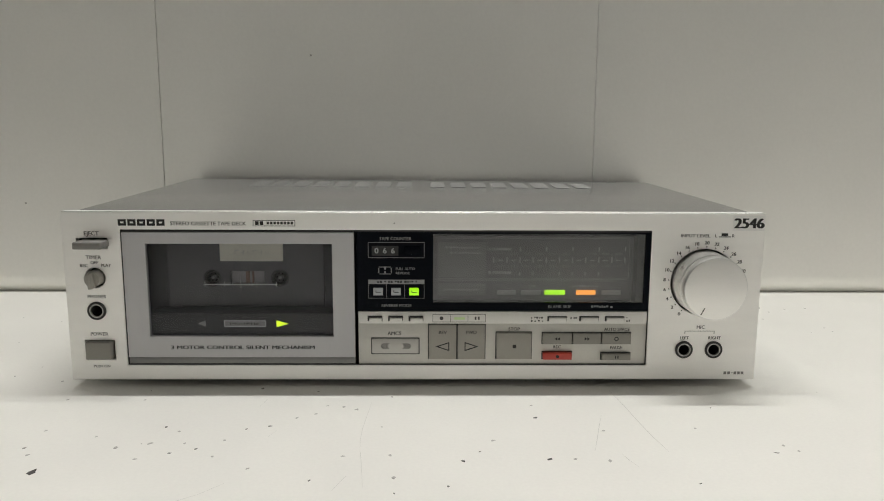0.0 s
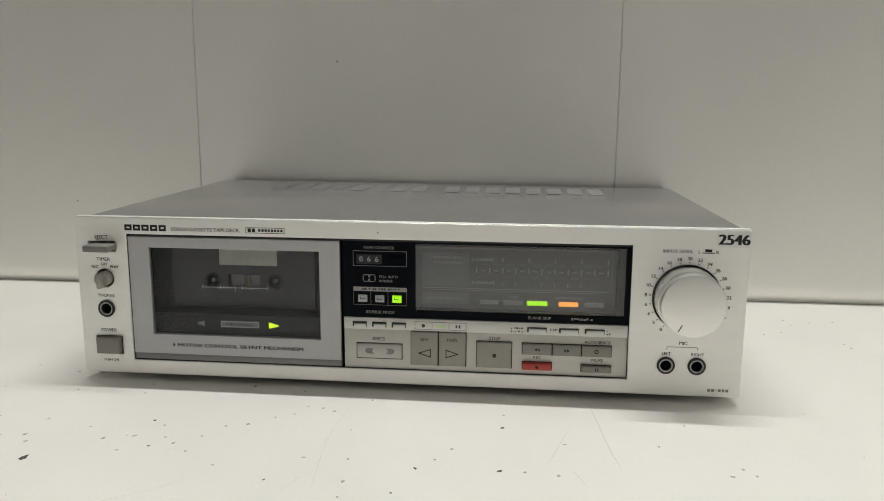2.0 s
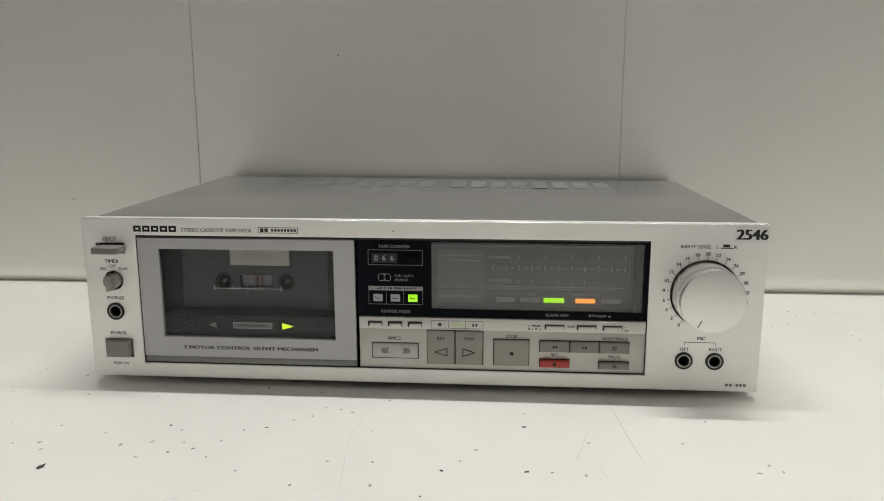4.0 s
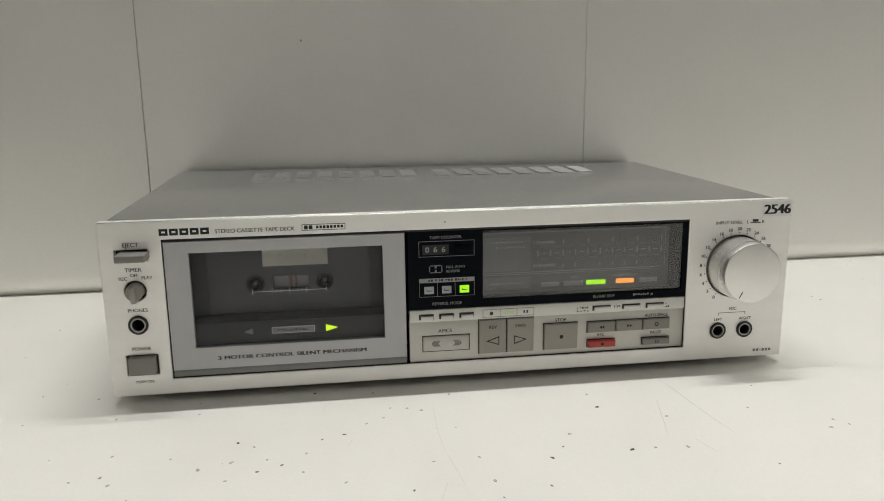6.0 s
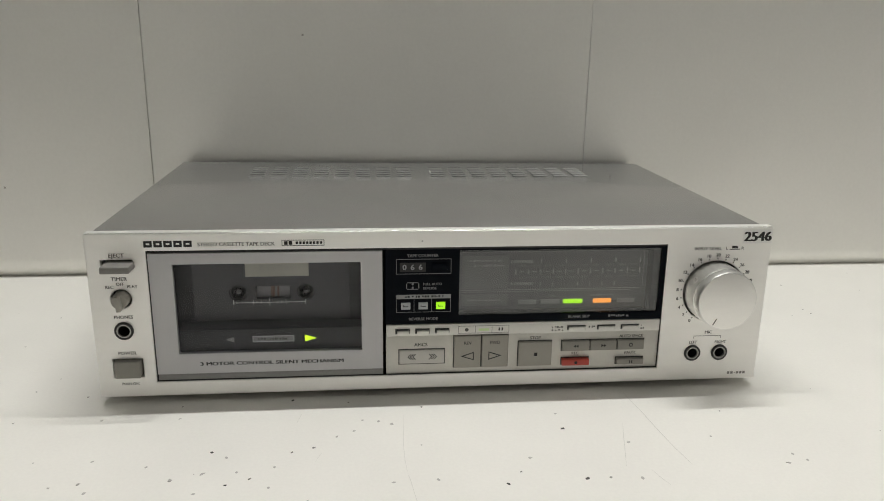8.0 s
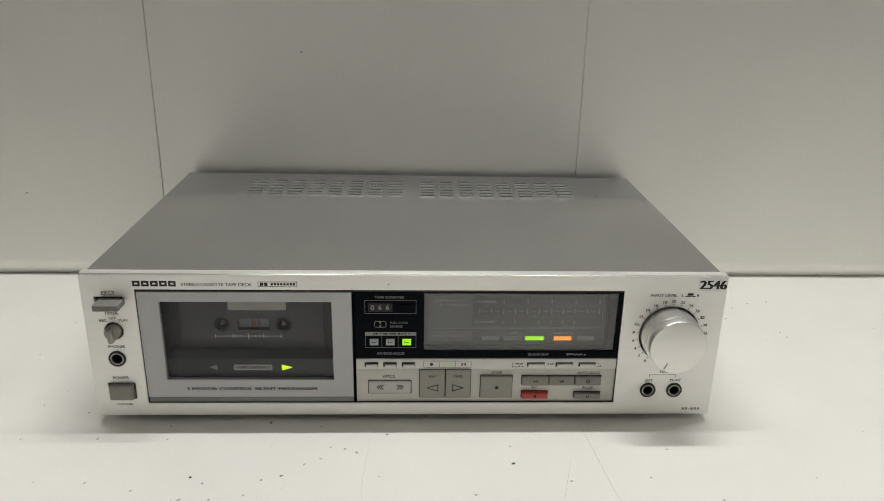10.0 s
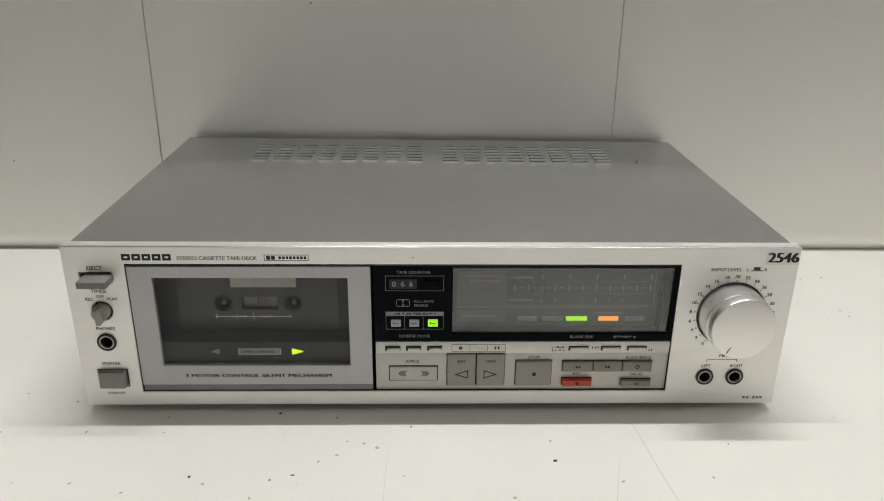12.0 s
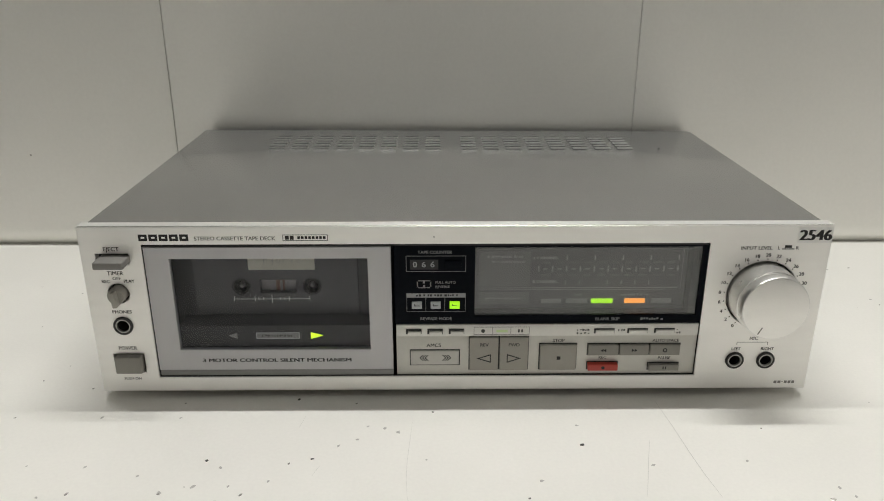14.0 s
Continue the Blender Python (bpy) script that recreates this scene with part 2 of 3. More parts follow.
# Floor, ceiling, south and side walls are unseen, added to enclose and bounce light.
slab("floor", -1900, 1900, -2700, 500, -800, -750, M_FLOOR, "unseen grey floor added to close the room", "floor")
slab("ceiling", -1900, 1900, -2700, 500, 2000, 2050, M_ROOM, "unseen plain ceiling added to close the room", "ceiling")
slab("wall_south", -1900, 1900, -2700, -2600, -750, 2000, M_ROOM, "unseen plain wall added behind the camera", "wall")
slab("wall_east", 1800, 1900, -2600, 400, -750, 2000, M_ROOM, "unseen plain side wall added to close the room", "wall")
slab("wall_west", -1900, -1800, -2600, 400, -750, 2000, M_ROOM, "unseen plain side wall added to close the room", "wall")
wall_north = slab("wall_north", -1800, 1800, WALL_Y + 32, 400, -750, 2000, M_GAP, "light grey panelled wall behind the bench", "wall")


def wall_panel(x0, x1):
    """One upright panel with eased edges and a rounded foot."""
    y, n, deep, tall = WALL_Y, 10, 24.0, 28.0
    turns = [radians(48 + 42 * k / n) for k in range(n + 1)]
    prof = [(y + deep * (1 - math.sin(a)), 0.05 + tall * (math.cos(turns[0]) - math.cos(a))) for a in turns] + [(y, 1999), (y + 30, 1999), (y + 30, 0.05)]
    bm = bmesh.new()
    for x, inset in ((x0, 0.5), (x0 + 0.5, 0), (x1 - 0.5, 0), (x1, 0.5)):
        for py, pz in prof:
            bm.verts.new((x / 1000, (py + inset * (py < y + 20)) / 1000, pz / 1000))
    bm.verts.ensure_lookup_table()
    k = len(prof)
    for s in range(3):
        for j in range(k):
            a, b = s * k + j, s * k + (j + 1) % k
            bm.faces.new([bm.verts[i] for i in (a, b, b + k, a + k)])
    bm.faces.new([bm.verts[i] for i in range(k)])
    bm.faces.new([bm.verts[3 * k + i] for i in range(k)])
    bmesh.ops.recalc_face_normals(bm, faces=bm.faces)
    return smooth(bm, 35)


SEAMS = [-1079.0, -663.0, -248.0, 167.0, 582.0, 997.0]
for a, b in zip([-1500.0] + SEAMS, SEAMS + [1500.0]):
    part("panel", wall_panel(a + (0.15 if a == 167 else 0.3), b - (0.15 if b == 167 else 0.3)), M_WALL, wall_north)

bench = thing("workbench", "white laminate workbench top with dark chips and scratches", "workbench", (0, -0.07, -0.75))
# The top's unseen reach is made wide and deep to bounce light back.
top = part("tabletop", box(-1450, 1450, BENCH_FRONT, 306, -38, 0, 2), M_TABLE, bench)
# Unseen side panels, added to carry the top.
for x in (-1410, 1380):
    part("side_panel", box(x, x + 30, BENCH_FRONT + 30, 280, -750, -38, 1), M_TABLE, bench)



def chip_mesh(seed, n=9):
    """A flat, ragged fleck about 2 mm across."""
    r, bm = random.Random(seed), bmesh.new()
    ring = [(r.uniform(0.55, 1.15) * math.cos(2 * math.pi * k / n), r.uniform(0.4, 0.8) * math.sin(2 * math.pi * k / n)) for k in range(n)]
    low = [bm.verts.new((x / 1000, y / 1000, 0)) for x, y in ring]
    high = [bm.verts.new((0.85 * x / 1000, 0.85 * y / 1000, 0.00006)) for x, y in ring]
    bm.faces.new(high)
    for k in range(n):
        bm.faces.new((low[k], low[(k + 1) % n], high[(k + 1) % n], high[k]))
    me = bpy.data.meshes.new("chip")
    bm.to_mesh(me)
    bm.free()
    return me


def chips(spots, size, mat, seed):
    r = random.Random(seed)
    shapes = [chip_mesh(seed * 10 + k) for k in range(4)]
    for me in shapes:
        me.materials.append(mat)
    for x, y in spots:
        ob = new("chip", r.choice(shapes))
        ob.parent = top
        k = size * r.uniform(0.8, 1.2)
        ob.matrix_basis = Matrix.LocRotScale((x / 1000, y / 1000, 0), Euler((0, 0, r.uniform(0.2, 2.6))), (k * r.uniform(0.85, 1.2), k, 1))


chips([(-137, -64), (-97, -2), (-80, -63), (26, -108), (70, -106), (-124, -98)], 1.5, M_CHIP, 1)
chips([(-166, -6), (-61, -7), (-14, -17), (-92, -67), (-112, -93), (-266, 22), (-301, 162), (177, -36), (339, 134), (312, 213), (-7, -142), (35, -97), (-8, -127), (-48, -129), (137, -133), (18, -135), (188, -99), (-263, -21), (-230, 12), (-154, -92), (-201, -92), (83, -106)], 1.0, M_SPECK, 2)
chips([(70, -51)], 1.7, M_CHIP, 3)
gouge = new("chip", chip_mesh(77, 14))
gouge.data.materials.append(M_CHIP)
gouge.parent = top
gouge.matrix_basis = Matrix.LocRotScale((-0.183, -0.1195, 0), Euler((0, 0, radians(84))), (4.1, 3.0, 1))
chips([(-128, -70), (-201, -69), (-170, -77), (-138, -86), (-154, -91), (-201, -91), (-120, -86), (-100, -82), (-52, -32), (-42, -34), (-57, -45), (-67, -51), (43, -83), (105, -70),
       (157, -67), (354, 212), (314, 198), (282, 166), (298, 173), (333, 208), (337, 144), (-139, -105), (-101, -102), (-80, -116), (-8, -126), (83, -106), (100, -108), (196, -90), (201, -97), (189, -99), (70, -32), (-211, -21), (-164, -22), (-195, -100), (-215, -94), (-34, -38), (-35, -102), (-11, -101)], 1.5, M_SMUDGE, 4)
scatter = random.Random(11)
chips([(scatter.uniform(-420, 460), scatter.uniform(-190, 262)) for _ in range(40)], 0.7, M_SMUDGE, 5)


def scratch(points, width, mat):
    """A fine line scored into the top, tapering to its ends."""
    bm, n = bmesh.new(), len(points)
    rows = []
    for k, (x, y) in enumerate(points):
        w = width * (0.35 if k in (0, n - 1) else 1.0)
        rows.append((bm.verts.new(((x - w / 2) / 1000, y / 1000, 0.00004)), bm.verts.new(((x + w / 2) / 1000, y / 1000, 0.00004))))
    for (a, b), (c, d) in zip(rows, rows[1:]):
        bm.faces.new((a, b, d, c))
    part("scratch", bm, mat, top)


scratch([(123, -6), (126, -34), (128, -59), (130, -78), (133, -97)], 0.5, M_SCORE)
scratch([(109, -47), (104, -64), (99, -82), (95, -96)], 0.35, M_SCORE)
scratch([(-26, -26), (-27, -45), (-28, -65), (-28, -81), (-27, -95)], 0.22, M_SCORE)
scratch([(-158, -174), (-140, -177), (-125, -164), (-110, -153), (-96, -142), (-87, -131)], 0.45, M_SCORE)
scratch([(108, -100), (110, -108), (113, -116)], 0.4, M_SCORE)
scratch([(-27, -95), (-26, -101), (-22, -136)], 0.3, M_SCORE)
scratch([(-36, -139), (-31, -124)], 0.7, M_SCORE)
scratch([(-92, -33), (-90, -21)], 0.6, M_SCORE)
scratch([(-78, -78), (-75, -69)], 0.6, M_SCORE)
for x, z in ((-383, 88), (-104, 229)):
    part("wall_fleck", box(x - 0.9, x + 0.9, WALL_Y - 0.1, WALL_Y, z - 0.9, z + 0.9), M_SMUDGE, wall_north)

# ---- cassette deck ----
deck = thing("cassette_deck", "silver cassette deck with grey cover and lit display, on the bench", "cassette deck", (0, 0.13, 0))
rng = random.Random(7)
Z0, Z1, PW = 5.3, 112.6, 217.5

front = part("front_panel", plate([rect(-PW, PW, Z0, Z1), rect(-182, 147.3, 14.8, 101.6), circle(-199, 50.3, 4.6), circle(171, 25.2, 4.3), circle(190, 25.2, 4.3),
             rect(-209, -190, 89.6, 96.2), rect(-208, -189.5, 18.6, 31.2), circle(-198.8, 71.2, 6.2), circle(181.5, 69, 21.1, 64)], 0, 9, 0.6), M_ALU, deck, "satin silver aluminium front panel")

# Glossy strip added to make the tube's highlight along the panel's top edge.
part("edge_glint", box(-217.1, 217.1, 0.25, 1.9, 111.6, 112.75, 0.45, 3), M_ALU_EDGE, front, "added glossy strip for the highlight along the top edge")
part("chassis", join(box(-213, 213, 60, 262, 7, 108), box(-213, 213, 9.5, 60, 7, 9), box(-213, -211, 9.5, 60, 9, 108), box(211, 213, 9.5, 60, 9, 108)), M_DARK, deck, "dark sheet-metal chassis")


def cover_rise(x, y):
    """How far the sprung sheet of the cover stands up towards its free rear corner, in metres."""
    return 0.0024 * (0.217 - x) / 0.434 * y / 0.2675


sheet = join(box(-217, 217, 9, 267.5, 108.6, 110.8, 0.8), box(-217, -215, 9, 267.5, 8, 108.6), box(215, 217, 9, 267.5, 8, 108.6))
for v in sheet.verts:
    v.co.z += cover_rise(v.co.x, v.co.y) * (v.co.z > 0.1)
cover = part("top_cover", sheet, M_COVER, deck, "grey metallic painted steel cover with louvred vents")


def louvre():
    """A pressed hood: a short steep front, a narrow crest and a long fall to the rear."""
    w = 6.3
    bm = bmesh.new()
    rows = [[bm.verts.new((x / 1000, y / 1000, z / 1000)) for x in (-w + e, w - e)] for y, z, e in ((0, -0.02, 0), (0.56, 0.84, 0.2), (1.0, 0.84, 0.25), (6.2, -0.02, 0.3))]
    for p, q in zip(rows, rows[1:]):
        bm.faces.new((p[0], p[1], q[1], q[0]))
    for side in (0, 1):
        bm.faces.new([row[side] for row in rows])
    bmesh.ops.recalc_face_normals(bm, faces=bm.faces)
    return bm


hood = part("louvre", louvre(), M_PRESSED, cover)
slot = part("vent_slot", box(-5.9, 5.9, 6.2, 8.2, -0.05, 0.05), M_DARK, cover)
hood_at, slot_at = hood.location.copy(), slot.location.copy()
for col in range(16):
    x = -141.5 + 18.2 * col + (11.4 if col > 7 else 0)
    for row in range(5):
        y = 197.5 + row * 9.3
        here = Vector((x / 1000, y / 1000, 0.1108 + cover_rise(x / 1000, y / 1000)))
        if col + row:
            hood, slot = new("louvre", hood.data), new("vent_slot", slot.data)
            hood.parent = slot.parent = cover
        hood.location, slot.location = hood_at + here, slot_at + here
part("cover_screw", box(170.2, 171.8, 200.2, 201.8, 110.7, 111.1, 0.2), M_DARK, cover)
for x in (-165, 165):
    for y in (40, 225):
        foot = bmesh.new()
        bmesh.ops.create_cone(foot, cap_ends=True, segments=32, radius1=0.015, radius2=0.017, depth=0.007)
        bmesh.ops.translate(foot, verts=foot.verts, vec=(x / 1000, y / 1000, 0.0035))
        part("foot", smooth(foot), M_RUBBER, deck, "black rubber foot")

# printing on the front panel
part("logo", bars([r for k in range(5) for r in outline(-182.6 + k * 5.9, -177.6 + k * 5.9, 104.0, 108.0, 1.45)], 0), M_INK, front)
print_text("STEREO CASSETTE TAPE DECK", -150.8, 105.5, 2.3, 0, M_FAINT, front, "LEFT", 1.02)
part("badge", bars(outline(-100, -74, 103.9, 107.7, 0.35) + [(-98.6, -96.4, 104.6, 107.0), (-95.8, -93.6, 104.6, 107.0)] + [(-91.5 + 2.1 * k, -90.0 + 2.1 * k, 105.0, 106.7) for k in range(8)], 0), M_INK, front)
part("speck", bars([(-13.4, -12.6, 105.7, 106.3)], 0), M_FAINT, front)
for words, x, z, s in (("EJECT", -199.3, 99.2, 2.5), ("TIMER", -199, 84.2, 2.4), ("OFF", -198.6, 80.9, 1.9), ("REC", -205.2, 79.0, 1.9), ("PLAY", -191.6, 79.2, 1.9), ("PHONES", -198.6, 59.4, 2.1), ("POWER", -198.6, 35.3, 2.2),
                       ("PUSH ON", -198.3, 14.3, 1.7), ("MIC", 181.0, 40.0, 2.1), ("LEFT", 171.0, 32.9, 1.9), ("RIGHT", 190.2, 32.9, 1.9)):
    print_text(words, x, z, s, 0, M_FAINT, front)
print_text("INPUT LEVEL", 174.3, 98.6, 2.0, 0, M_FAINT, front, "CENTER", 1.12)
print_text("L", 187.2, 98.6, 2.0, 0, M_FAINT, front)
print_text("R", 197.9, 98.6, 2.0, 0, M_FAINT, front)
part("balance_mark", bars([(189.0, 196.3, 97.6, 98.2), (190.5, 194.6, 98.5, 100.2)], 0), M_INK, front)
part("bracket_line", bars([(171, 190, 37.2, 37.5), (171, 171.3, 35.6, 37.2), (189.7, 190, 35.6, 37.2)], 0), M_FAINT, front)
part("model_mark", bars([(197.6, 199.4, 8.8, 10.6), (200.0, 201.8, 8.8, 10.6), (202.5, 203.5, 9.5, 9.9), (204.1, 205.8, 8.8, 10.6), (206.4, 208.1, 8.8, 10.6), (208.7, 210.4, 8.8, 10.6)], 0), M_MARK, front)
for k in range(21):
    a = radians(234 - 14.47 * k)
    print_text(str(2 * k), 181.5 + 25.2 * math.cos(a), 69 + 25.2 * math.sin(a), 2.1, 0, M_FAINT, front, heavy=0.05)
part("scale_dots", join(*[box(181.5 + 22.6 * math.cos(a) - 0.35, 181.5 + 22.6 * math.cos(a) + 0.35, -0.04, 0.01, 69 + 22.6 * math.sin(a) - 0.35, 69 + 22.6 * math.sin(a) + 0.35) for a in [radians(234 - 14.47 * k) for k in range(21)]]), M_INK, front)

sticker = part("sticker", plate([rect(197.2, 217.2, 101.8, 111.2)], -0.18, -0.02), M_STICKER, deck, "white lot-number sticker")
print_text("2546", 207.4, 106.5, 6.2, -0.18, M_INK, sticker, heavy=0.085, stretch=1.04)

# eject lever, timer knob, phones, power
part("slot_recess", box(-209, -190, 5, 6, 89.6, 96.2), M_DARK, front)
part("eject_lever", box(-206.0, -188.9, -12.4, 5, 91.0, 95.3, 0.8, 3), M_LEVER, deck, "grey eject lever")
well = part("timer_well", lathe(-198.8, 71.2, [(6.2, 0.3), (6.2, 6), (0, 6)]), M_DARK, front)
timer = part("timer_knob", lathe(-198.8, 71.2, [(5.0, 6), (5.0, -4.6), (4.6, -5.2), (0, -5.2)]), M_BUTTON, deck, "small grey timer knob with a pointer fin")
fin = box(-1.4, 1.4, -9.5, -4, -5.4, 4.4, 0.5)
bmesh.ops.rotate(fin, verts=fin.verts, cent=(0, 0, 0), matrix=Matrix.Rotation(radians(-6), 3, "Y"))
bmesh.ops.translate(fin, verts=fin.verts, vec=(-0.1988, 0, 0.0712))
part("pointer_fin", fin, M_BUTTON, timer)


def jack(name, x, z, r, label):
    j = part(name, lathe(x, z, [(r * 1.24, 0.2), (r * 1.24, -0.9), (r * 1.16, -1.4), (r * 0.98, -1.4), (r * 0.92, -0.9), (r * 0.92, 1.0)]), M_DARK, deck, label)
    part("collar", lathe(x, z, [(r * 0.95, -0.6), (r * 0.93, -1.1), (r * 0.80, -1.1), (r * 0.76, -0.7), (r * 0.76, 6)]), M_STEEL, j)
    part("bore", lathe(x, z, [(r * 0.75, 0.4), (r * 0.75, 14), (0, 14)]), M_RUBBER, j)


jack("headphone_jack", -199, 50.3, 4.7, "nickel-ringed headphone socket")
jack("microphone_jack", 171, 25.2, 4.5, "nickel-ringed microphone socket")
jack("microphone_jack", 190, 25.2, 4.5, "nickel-ringed microphone socket")
part("power_recess", box(-208, -189.5, 7, 8, 18.6, 31.2), M_DARK, front)
part("power_button", box(-206.4, -190.6, -4, 7, 19.5, 30.8, 0.7, 3), M_NARROW, deck, "square grey power button")

# volume knob: a wide skirt and a smooth face
part("knob_well", lathe(181.5, 69, [(21.1, 0.4), (21.1, 5), (0, 5)], 64), M_DARK, front)
knob = part("level_knob", lathe(181.5, 69, [(20.1, 4), (20.0, -12.6), (19.8, -13.3), (19.2, -13.5), (19.1, -14.2), (19.5, -14.6), (19.3, -20.1), (19.1, -20.5), (18.7, -20.7)], 96), M_KNOB, deck, "large turned aluminium level knob")
part("knob_face", lathe(181.5, 69, [(18.8, -20.6), (18.5, -20.75), (0, -20.75)], 96), M_ALU, knob, "smooth satin knob face")
mark = box(-0.35, 0.35, -20.8, -20.6, -18.0, -13.2)
bmesh.ops.rotate(mark, verts=mark.verts, cent=(0, 0, 0), matrix=Matrix.Rotation(radians(28), 3, "Y"))
bmesh.ops.translate(mark, verts=mark.verts, vec=(0.1815, 0, 0.069))
part("pointer_line", mark, M_PRINT, knob)

# ---- cassette door ----
# Black frame stands in for the shade in the gap round the opening.
part("gap_shade", plate([rect(-181.95, 147.25, 14.85, 101.55), rect(-181.4, 147.08, 15.2, 100.3)], 0.9, 9), M_INK, deck, "black frame added for the dark gap round the front opening")
part("opening_lining", join(box(-182, 147.3, 40, 42, 14.8, 101.6), box(-184, -182, 9, 42, 14.8, 101.6), box(147.3, 149.3, 9, 42, 14.8, 101.6), box(-182, 147.3, 9, 42, 101.6, 103), box(-182, 147.3, 9, 42, 13.4, 14.8)), M_BAY, deck, "black plastic lining of the front opening")
door = part("cassette_door", plate([rect(-181.1, -38.2, 20.0, 100.0), rect(-167, -51.8, 33.6, 92.8)], 0.0, 4.0, 0.3), M_DOOR, deck, "grey aluminium cassette door with a smoked window")
part("door_lip", box(-181.1, -38.2, 0.8, 6, 15.6, 19.9, 0.4), M_LIP, door)
part("door_window", box(-168, -50.8, 1.2, 2.4, 32.6, 93.8), M_WINDOW, door).visible_shadow = False
print_text("3 MOTOR CONTROL SILENT MECHANISM", -109, 26.6, 2.35, 0, M_INK, door, "CENTER", 1.42, heavy=0.08)
part("tape_scale", bars([(-131.6, -86.8, 66.75, 67.05)] + [(x, x + 0.35, 67 - h, 67 + h) for x, h in ((-131.6, 1.7), (-119.4, 1.7), (-117.2, 0.9), (-114.4, 1.1), (-109.3, 2.6), (-104.3, 1.1), (-101.9, 0.9), (-99.2, 1.7), (-87.0, 1.7))], 1.2), M_PALE, door)
bay = part("tape_bay", join(box(-181, -39, 36, 38, 16, 100), box(-176, -152.5, 20, 36, 33, 97, 1), box(-66, -46, 20, 36, 33, 97, 1), box(-168, -51, 5.2, 34, 30, 47.5, 0.8)), M_HOLDER, deck, "dark plastic tape bay")
plaque = part("direction_plaque", box(-121.6, -95.2, 4.9, 5.3, 38.6, 42.8), M_GREY, bay)
part("plaque_border", bars(outline(-121.6, -95.2, 38.6, 42.8, 0.45), 4.9), M_PALE, plaque)
part("plaque_wording", bars(wording(-118, -99, 39.9, 41.4, rng), 4.9), M_FAINT, plaque)
part("reverse_arrow", plate([[(-138.4, 40.7), (-133.2, 38.7), (-133.2, 42.7)]], 4.8, 5.3), M_GREY, bay)
part("forward_arrow", plate([[(-88.4, 38.4), (-88.4, 42.8), (-80.9, 40.6)]], 4.8, 5.3), M_ARROW, bay, "lit yellow-green direction arrow")
part("head_block", join(box(-120, -99, 22, 35, 47.6, 53, 0.8), lathe(-86, 57, [(0, 21), (5.0, 21), (5.2, 21.6), (5.2, 33)], 24)), M_LIP, bay)

tape = thing("cassette_tape", "dark cassette tape with a pale paper label, loaded behind the door", "cassette tape", (-0.1095, 0.022, 0.0475))
part("shell", plate([rect(-160, -59.5, 49, 98), circle(-131.3, 67.6, 5.4), circle(-88, 67.6, 5.4), rect(-119.8, -98.0, 63.4, 72.0)], 18, 26, 0.5), M_SHELL, tape)
part("label", plate([rect(-126, -85.6, 78.7, 96)], 17.8, 17.98), M_LABEL, tape, "pale paper label with faint handwriting")
strokes = [((0, 0.55, 0, 3.2), (0.55, 2.1, 2.6, 0.6)), ((1.5, 0.55, 0, 3.2), (0, 1.5, 1.3, 0.55)), ((0.2, 0.5, 0.8, 2.0), (0.7, 1.6, 0.3, 0.5), (1.9, 0.45, 0.8, 1.6))]
part("handwriting", join(*[box(-116.5 + 3.9 * k + dx, -116.5 + 3.9 * k + dx + w, 17.76, 17.81, 82.9 + dz, 82.9 + dz + h) for k in range(6) for dx, w, dz, h in strokes[k % 3]]), M_PENCIL, tape)
part("tape_window", box(-119.8, -98.0, 22.5, 23.5, 63.4, 72.0), M_TAPEWIN, tape)
part("tape_pack", join(box(-110.6, -108.2, 21.2, 22.3, 63.6, 71.8, 0.2), box(-106.6, -105.4, 21.2, 22.3, 63.6, 71.8, 0.2)), M_TAPE, tape, "edge of the brown tape pack")
for x in (-131.3, -88):
    hub = part("hub", lathe(x, 67.6, [(5.2, 18.6), (4.0, 18.6), (3.6, 19.2), (3.6, 23), (0, 23)], 32), M_RUBBER, tape)
    part("spindle", lathe(x, 67.6, [(0, 18.8), (1.1, 18.9), (1.3, 19.4), (1.3, 23)], 16), M_LIP, hub)
    part("hub_teeth", join(*[lathe(x + 2.6 * math.cos(a), 67.6 + 2.6 * math.sin(a), [(0, 18.4), (0.6, 18.4), (0.6, 23)], 8) for a in [math.pi / 3 * k for k in range(6)]]), M_BAY, hub)

# ---- counter and display ----
bezel = part("display_bezel", plate([rect(-36.4, 147.0, 50.2, 101.2), rect(11.0, 144.0, 55.2, 99.2)], 1.0, 5, 0.2), M_BLACK, deck, "glossy black display surround")
part("display_window", box(10.4, 144.6, 2.0, 3.2, 54.8, 99.6), M_SMOKE, deck, "smoked display window").visible_shadow = False
# The well's top bar is added dark to draw the shade over the board.
part("display_well", join(box(6, 147, 3.4, 5, 97.5, 101), box(139.5, 147, 3.4, 13, 48, 101), box(6, 139.5, 3.4, 13, 48, 54.6)), M_BAY, deck)
board = part("display_board", box(6, 139.5, 13, 15, 54.6, 101), M_BOARD, deck, "dark grey level display board")
part("title_block", bars([(14.1, 45, 69.4, 92)], 13), M_BOARD2, board)
part("status_block", bars([(14.1, 45, 57.4, 65.4)], 13), M_BOARD2, board)
part("title_wording", bars(wording(19, 40, 88.0, 89.4, rng, 1.6) + wording(22, 42, 84.6, 86.0, rng, 1.6) + wording(18, 40, 60.6, 61.8, rng, 1.6), 12.95), M_SEGMENT, board)
print_text("L CHANNEL", 46.6, 87.8, 1.9, 13, M_SEGMENT, board, "LEFT", heavy=0.1)
print_text("R CHANNEL", 46.6, 72.4, 1.9, 13, M_SEGMENT, board, "LEFT", heavy=0.1)
part("rule_lines", bars([(14.1, 135, 68.1, 68.5), (14.1, 128, 66.9, 67.2), (14.1, 137, 94.6, 94.8), (136.8, 137, 69, 94.6)], 13), M_SEGMENT, board)
